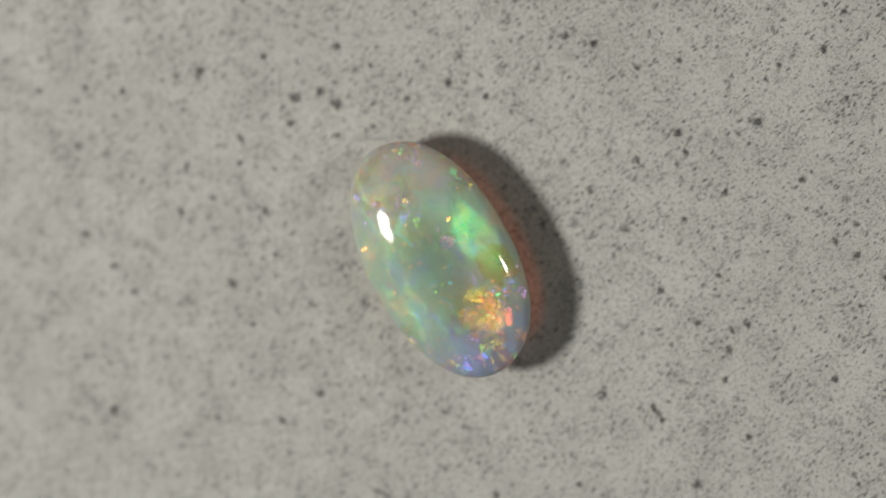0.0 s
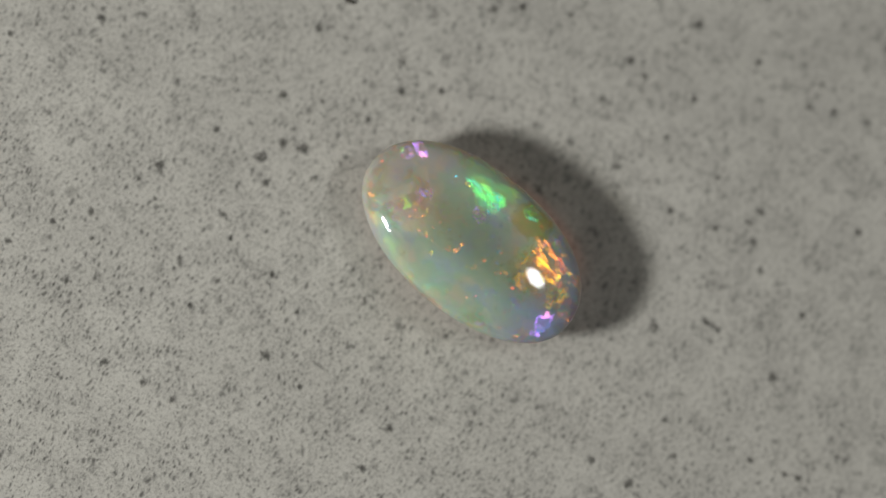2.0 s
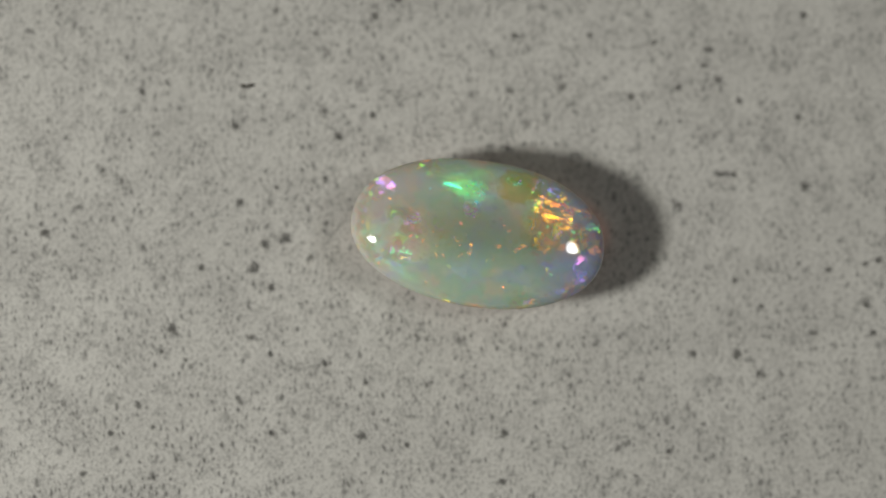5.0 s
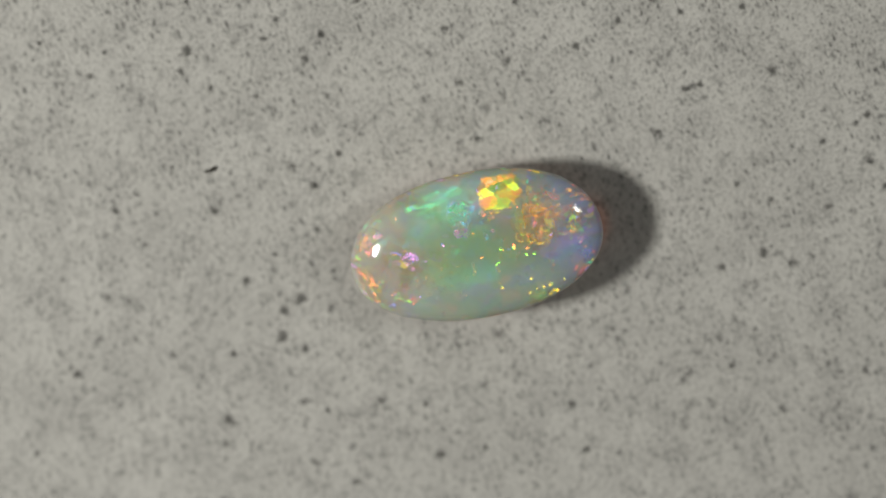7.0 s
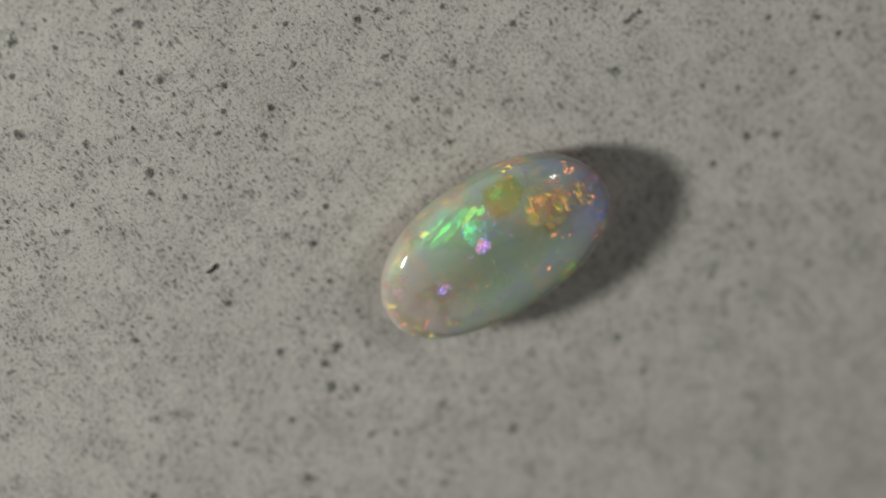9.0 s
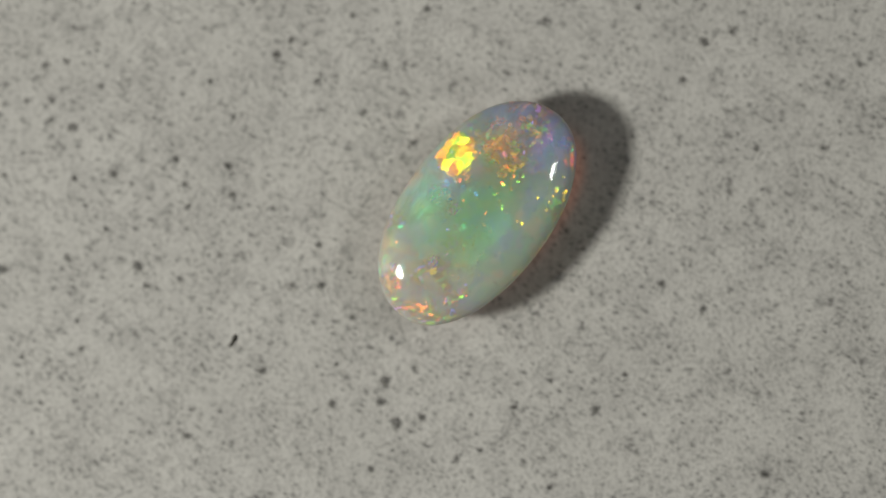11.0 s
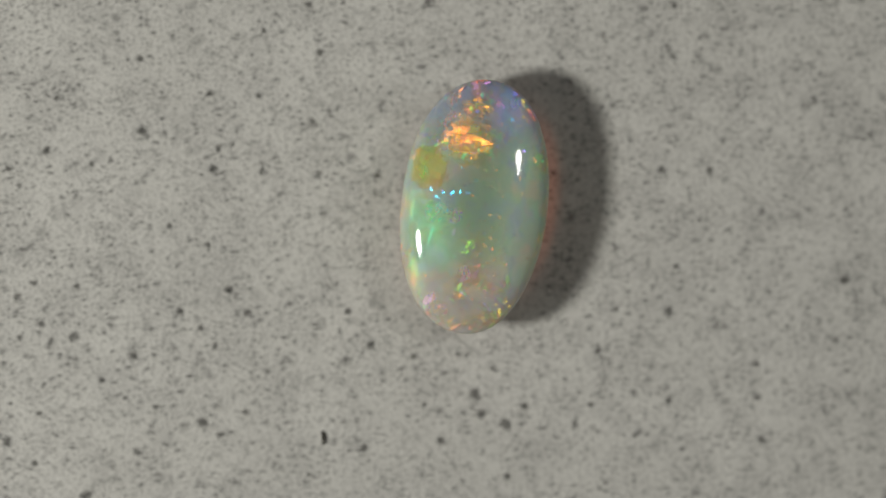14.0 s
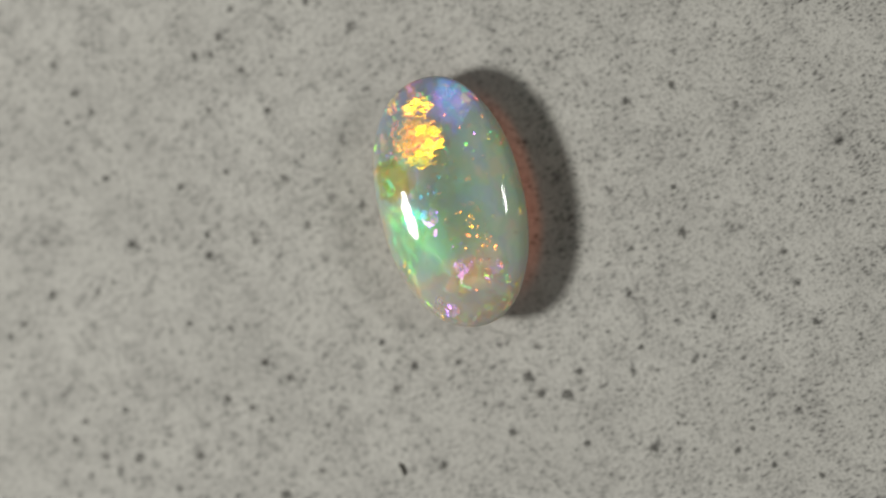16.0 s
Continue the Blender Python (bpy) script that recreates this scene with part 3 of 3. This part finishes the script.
def lint_fibre():
    """A short dark thread of lint, bent and lying on the slab."""
    bm = bmesh.new()
    mid, lean, half = Vector((-1.02 * MM, 11.74 * MM, 0)), radians(-52), 0.30 * MM
    way = Vector((math.cos(lean), math.sin(lean), 0))
    side = Vector((-way.y, way.x, 0))
    loops = []
    steps = 12
    for k in range(steps + 1):
        f = 2 * k / steps - 1
        c = mid + way * (f * half) + side * (0.05 * MM * (f * f - 0.4) + 0.02 * MM * math.sin(3 * f))
        r = 0.075 * MM * (0.45 + 0.55 * math.sqrt(max(1 - f * f, 0.0))) * (1 + 0.2 * math.sin(5 * f))
        c.z = r + 0.03 * MM * max(f, 0)
        loops.append([bm.verts.new(c + (side * math.cos(a) + Vector((0, 0, 1)) * math.sin(a)) * r) for a in [j * math.pi / 4 for j in range(8)]])
    for a, b in zip(loops, loops[1:]):
        for j in range(8):
            bm.faces.new((a[j], b[j], b[(j + 1) % 8], a[(j + 1) % 8]))
    bm.faces.new(loops[0])
    bm.faces.new(loops[-1])
    bmesh.ops.recalc_face_normals(bm, faces=bm.faces)
    ob = mesh_object("lint_fibre", bm, FIBRE)
    return tagged(ob, "short dark lint fibre lying on the stone slab", "lint")


SLAB = stone_slab()
specks(SLAB)
STONE_GEM = opal()
FLUFF = lint_fibre()

# Seconds, the place of the opal's foot in millimetres, and the slab's turn in degrees.
PATH = [
    (0.0, 0.390, -0.212, 0.076, 4.42, -10.46, -1.36), (0.1, 0.453, -0.186, 0.035, 1.85, -2.63, 0.00),
    (0.2, 0.515, -0.162, 0.029, -0.72, 4.46, 1.01), (0.3, 0.572, -0.140, 0.065, -3.33, 9.62, 1.76),
    (0.4, 0.617, -0.122, 0.134, -5.66, 12.13, 2.45), (0.5, 0.647, -0.111, 0.205, -7.07, 11.79, 3.35),
    (0.6, 0.658, -0.109, 0.240, -6.91, 8.91, 4.60), (0.7, 0.654, -0.119, 0.222, -4.92, 4.05, 6.04),
    (0.8, 0.642, -0.140, 0.160, -1.36, -2.07, 7.33), (0.9, 0.628, -0.170, 0.079, 3.00, -8.63, 8.16),
    (1.0, 0.618, -0.203, 0.016, 7.15, -14.69, 8.52), (1.1, 0.614, -0.233, -0.012, 10.11, -19.39, 8.73),
    (1.2, 0.616, -0.252, -0.016, 11.24, -21.98, 9.27), (1.3, 0.626, -0.254, -0.006, 10.50, -21.85, 10.42),
    (1.4, 0.649, -0.237, 0.002, 8.47, -18.85, 12.04), (1.5, 0.685, -0.204, 0.001, 5.93, -13.42, 13.75),
    (1.6, 0.736, -0.158, 0.004, 3.40, -6.57, 15.26), (1.7, 0.795, -0.109, 0.031, 1.00, 0.28, 16.46),
    (1.8, 0.853, -0.062, 0.082, -1.34, 5.83, 17.41), (1.9, 0.903, -0.023, 0.151, -3.55, 9.11, 18.22),
    (2.0, 0.936, 0.001, 0.212, -5.25, 9.71, 19.09), (2.1, 0.952, 0.007, 0.231, -5.85, 7.77, 20.21),
    (2.2, 0.957, -0.003, 0.191, -4.88, 3.81, 21.55), (2.3, 0.954, -0.029, 0.096, -2.23, -1.56, 22.84),
    (2.4, 0.948, -0.065, -0.034, 1.66, -7.60, 23.80), (2.5, 0.943, -0.105, -0.157, 5.94, -13.51, 24.27),
    (2.6, 0.941, -0.140, -0.244, 9.60, -18.45, 24.44), (2.7, 0.940, -0.164, -0.283, 11.70, -21.64, 24.77),
    (2.8, 0.945, -0.167, -0.274, 11.78, -22.44, 25.67), (2.9, 0.960, -0.146, -0.231, 10.12, -20.53, 27.18),
    (3.0, 0.986, -0.102, -0.176, 7.51, -16.09, 28.95), (3.1, 1.024, -0.039, -0.117, 4.68, -9.88, 30.62),
    (3.2, 1.069, 0.034, -0.053, 2.05, -3.12, 31.97), (3.3, 1.114, 0.105, 0.015, -0.32, 2.86, 33.03),
    (3.4, 1.154, 0.163, 0.085, -2.43, 6.95, 33.90), (3.5, 1.182, 0.200, 0.146, -4.09, 8.53, 34.76),
    (3.6, 1.192, 0.189, 0.144, -4.33, 7.61, 35.83), (3.7, 1.193, 0.161, 0.105, -3.37, 4.39, 37.07),
    (3.8, 1.198, 0.144, 0.059, -1.58, -0.62, 38.27), (3.9, 1.203, 0.117, -0.040, 1.66, -6.50, 39.24),
    (4.0, 1.208, 0.087, -0.170, 5.75, -12.45, 39.77), (4.1, 1.215, 0.062, -0.299, 9.71, -17.67, 39.96),
    (4.2, 1.224, 0.050, -0.390, 12.43, -21.41, 40.18), (4.3, 1.237, 0.057, -0.420, 13.16, -23.09, 40.91),
    (4.4, 1.253, 0.085, -0.388, 11.86, -22.29, 42.33), (4.5, 1.274, 0.132, -0.309, 9.21, -18.98, 44.20),
    (4.6, 1.298, 0.193, -0.204, 6.20, -13.63, 46.07), (4.7, 1.325, 0.260, -0.094, 3.49, -7.21, 47.66),
    (4.8, 1.350, 0.325, 0.008, 1.29, -1.01, 48.94), (4.9, 1.372, 0.380, 0.098, -0.52, 3.77, 50.00),
    (5.0, 1.388, 0.420, 0.168, -2.03, 6.25, 50.97), (5.1, 1.399, 0.443, 0.210, -3.09, 6.12, 51.98),
    (5.2, 1.405, 0.448, 0.207, -3.32, 3.56, 53.11), (5.3, 1.408, 0.438, 0.145, -2.27, -0.86, 54.30),
    (5.4, 1.412, 0.419, 0.023, 0.24, -6.40, 55.34), (5.5, 1.416, 0.395, -0.143, 3.94, -12.27, 55.99),
    (5.6, 1.423, 0.375, -0.319, 8.06, -17.66, 56.23), (5.7, 1.430, 0.364, -0.464, 11.52, -21.87, 56.32),
    (5.8, 1.439, 0.368, -0.542, 13.27, -24.30, 56.75), (5.9, 1.447, 0.347, -0.508, 11.95, -22.85, 58.10),
    (6.0, 1.451, 0.342, -0.401, 8.79, -18.83, 59.91), (6.1, 1.453, 0.401, -0.286, 5.53, -14.21, 61.62),
    (6.2, 1.455, 0.479, -0.160, 2.45, -8.42, 63.08), (6.3, 1.457, 0.564, -0.041, -0.03, -2.43, 64.21),
    (6.4, 1.461, 0.638, 0.062, -1.88, 2.65, 65.14), (6.5, 1.466, 0.689, 0.150, -3.30, 5.95, 66.00),
    (6.6, 1.474, 0.711, 0.221, -4.33, 6.89, 66.92), (6.7, 1.483, 0.706, 0.260, -4.74, 5.32, 67.99),
    (6.8, 1.492, 0.684, 0.244, -4.19, 1.67, 69.19), (6.9, 1.503, 0.651, 0.161, -2.34, -3.37, 70.37),
    (7.0, 1.516, 0.620, 0.011, 0.80, -8.99, 71.30), (7.1, 1.533, 0.594, -0.177, 4.74, -14.36, 71.85),
    (7.2, 1.554, 0.576, -0.355, 8.55, -18.72, 72.14), (7.3, 1.575, 0.572, -0.481, 11.16, -21.53, 72.53),
    (7.4, 1.590, 0.583, -0.528, 11.76, -22.35, 73.41), (7.5, 1.596, 0.613, -0.488, 10.31, -20.96, 74.87),
    (7.6, 1.591, 0.664, -0.389, 7.58, -17.38, 76.59), (7.7, 1.578, 0.731, -0.262, 4.57, -12.06, 78.18),
    (7.8, 1.562, 0.805, -0.125, 1.98, -5.90, 79.45), (7.9, 1.548, 0.875, 0.007, 0.05, -0.08, 80.47),
    (8.0, 1.542, 0.929, 0.128, -1.37, 4.28, 81.38), (8.1, 1.542, 0.960, 0.237, -2.54, 6.28, 82.34),
    (8.2, 1.544, 0.968, 0.313, -3.43, 5.61, 83.39), (8.3, 1.548, 0.959, 0.331, -3.68, 2.57, 84.58),
    (8.4, 1.556, 0.943, 0.272, -2.83, -2.14, 85.84), (8.5, 1.566, 0.930, 0.128, -0.53, -7.61, 86.93),
    (8.6, 1.594, 0.947, -0.165, 3.67, -12.32, 87.62), (8.7, 1.619, 0.970, -0.460, 8.33, -16.35, 87.91),
    (8.8, 1.622, 0.975, -0.616, 11.67, -19.83, 88.08), (8.9, 1.623, 0.990, -0.691, 13.30, -21.48, 88.62),
    (9.0, 1.620, 1.015, -0.667, 12.68, -20.97, 89.82), (9.1, 1.614, 1.049, -0.549, 10.10, -18.20, 91.58),
    (9.2, 1.606, 1.093, -0.359, 6.54, -13.40, 93.45), (9.3, 1.597, 1.143, -0.134, 3.03, -7.29, 95.05),
    (9.4, 1.590, 1.194, 0.087, 0.23, -0.97, 96.26), (9.5, 1.583, 1.241, 0.264, -1.68, 4.32, 97.22),
    (9.6, 1.576, 1.276, 0.372, -2.81, 7.54, 98.12), (9.7, 1.569, 1.297, 0.396, -3.31, 8.10, 99.09),
    (9.8, 1.562, 1.304, 0.336, -3.21, 6.02, 100.18), (9.9, 1.555, 1.301, 0.200, -2.30, 1.80, 101.33),
    (10.0, 1.552, 1.295, 0.010, -0.32, -3.70, 102.40), (10.1, 1.551, 1.292, -0.208, 2.79, -9.55, 103.17),
    (10.2, 1.553, 1.296, -0.420, 6.69, -14.87, 103.55), (10.3, 1.555, 1.307, -0.593, 10.50, -18.94, 103.69),
    (10.4, 1.553, 1.324, -0.697, 13.11, -21.27, 103.99), (10.5, 1.547, 1.346, -0.712, 13.59, -21.54, 104.89),
    (10.6, 1.535, 1.372, -0.632, 11.80, -19.61, 106.46), (10.7, 1.518, 1.402, -0.471, 8.39, -15.55, 108.38),
    (10.8, 1.499, 1.437, -0.255, 4.48, -9.84, 110.16), (10.9, 1.488, 1.444, -0.065, 1.36, -2.86, 111.36),
    (11.0, 1.478, 1.451, 0.105, -0.76, 3.41, 112.23), (11.1, 1.461, 1.483, 0.268, -2.16, 7.07, 113.16),
    (11.2, 1.445, 1.511, 0.359, -2.76, 7.96, 114.18), (11.3, 1.429, 1.532, 0.359, -2.70, 5.98, 115.33),
    (11.4, 1.416, 1.545, 0.268, -2.00, 1.65, 116.56), (11.5, 1.405, 1.554, 0.099, -0.43, -4.06, 117.74),
    (11.6, 1.396, 1.567, -0.124, 2.19, -10.06, 118.72), (11.7, 1.387, 1.589, -0.360, 5.79, -15.50, 119.37),
    (11.8, 1.378, 1.618, -0.567, 9.78, -19.69, 119.70), (11.9, 1.370, 1.648, -0.709, 13.08, -22.19, 120.02),
    (12.0, 1.363, 1.672, -0.763, 14.59, -22.83, 120.71), (12.1, 1.359, 1.684, -0.716, 13.64, -21.45, 121.99),
    (12.2, 1.355, 1.686, -0.581, 10.49, -17.95, 123.72), (12.3, 1.350, 1.685, -0.380, 6.21, -12.58, 125.44),
    (12.4, 1.339, 1.688, -0.149, 1.97, -6.03, 126.77), (12.5, 1.321, 1.701, 0.069, -1.33, 0.61, 127.70),
    (12.6, 1.294, 1.724, 0.235, -3.30, 6.19, 128.45), (12.7, 1.263, 1.751, 0.320, -4.01, 9.64, 129.23),
    (12.8, 1.233, 1.775, 0.308, -3.74, 10.25, 130.21), (12.9, 1.207, 1.793, 0.199, -2.77, 7.94, 131.39),
    (13.0, 1.188, 1.805, 0.014, -1.18, 3.18, 132.64), (13.1, 1.173, 1.816, -0.227, 1.16, -3.15, 133.84),
    (13.2, 1.160, 1.833, -0.486, 4.41, -9.87, 134.80), (13.3, 1.149, 1.857, -0.711, 8.32, -15.89, 135.36),
    (13.4, 1.142, 1.883, -0.864, 12.16, -20.33, 135.60), (13.5, 1.137, 1.906, -0.917, 14.81, -22.64, 135.94),
    (13.6, 1.140, 1.919, -0.851, 15.21, -22.68, 136.79), (13.7, 1.148, 1.919, -0.679, 13.11, -20.51, 138.28),
    (13.8, 1.151, 1.911, -0.442, 9.15, -16.23, 140.09), (13.9, 1.146, 1.902, -0.184, 4.56, -10.33, 141.74),
    (14.0, 1.124, 1.899, 0.039, 0.46, -3.70, 142.97), (14.1, 1.088, 1.905, 0.181, -2.46, 2.49, 143.83),
    (14.2, 1.045, 1.920, 0.229, -4.00, 7.01, 144.57), (14.3, 1.001, 1.938, 0.180, -4.31, 8.93, 145.45),
    (14.4, 0.962, 1.954, 0.045, -3.67, 7.86, 146.56), (14.5, 0.932, 1.966, -0.141, -2.30, 4.04, 147.84),
    (14.6, 0.908, 1.975, -0.351, -0.19, -1.67, 149.15), (14.7, 0.884, 1.986, -0.560, 2.80, -8.09, 150.31),
    (14.8, 0.862, 2.002, -0.729, 6.63, -14.08, 151.08), (14.9, 0.845, 2.025, -0.834, 10.83, -18.71, 151.44),
    (15.0, 0.835, 2.050, -0.868, 14.38, -21.40, 151.67), (15.1, 0.836, 2.072, -0.824, 16.14, -21.87, 152.26),
    (15.2, 0.842, 2.085, -0.715, 15.39, -20.07, 153.51), (15.3, 0.845, 2.085, -0.567, 12.30, -16.14, 155.29),
    (15.4, 0.838, 2.075, -0.404, 7.81, -10.44, 157.11), (15.5, 0.815, 2.060, -0.253, 3.10, -3.75, 158.56),
    (15.6, 0.776, 2.046, -0.137, -0.86, 2.76, 159.54), (15.7, 0.732, 2.038, -0.067, -3.51, 7.85, 160.24),
    (15.8, 0.690, 2.038, -0.058, -4.72, 10.47, 160.98), (15.9, 0.654, 2.046, -0.117, -4.66, 10.03, 161.94),
    (16.0, 0.629, 2.061, -0.237, -3.65, 6.57, 163.07),
]


def motions():
    ride = [(t, pose(x * MM, y * MM, z * MM, rx, ry, rz)) for t, x, y, z, rx, ry, rz in PATH]
    walk(SLAB, ride)
    walk(FLUFF, ride)
    walk(STONE_GEM, [(t, m @ OPAL_SEAT) for t, m in ride])


motions()
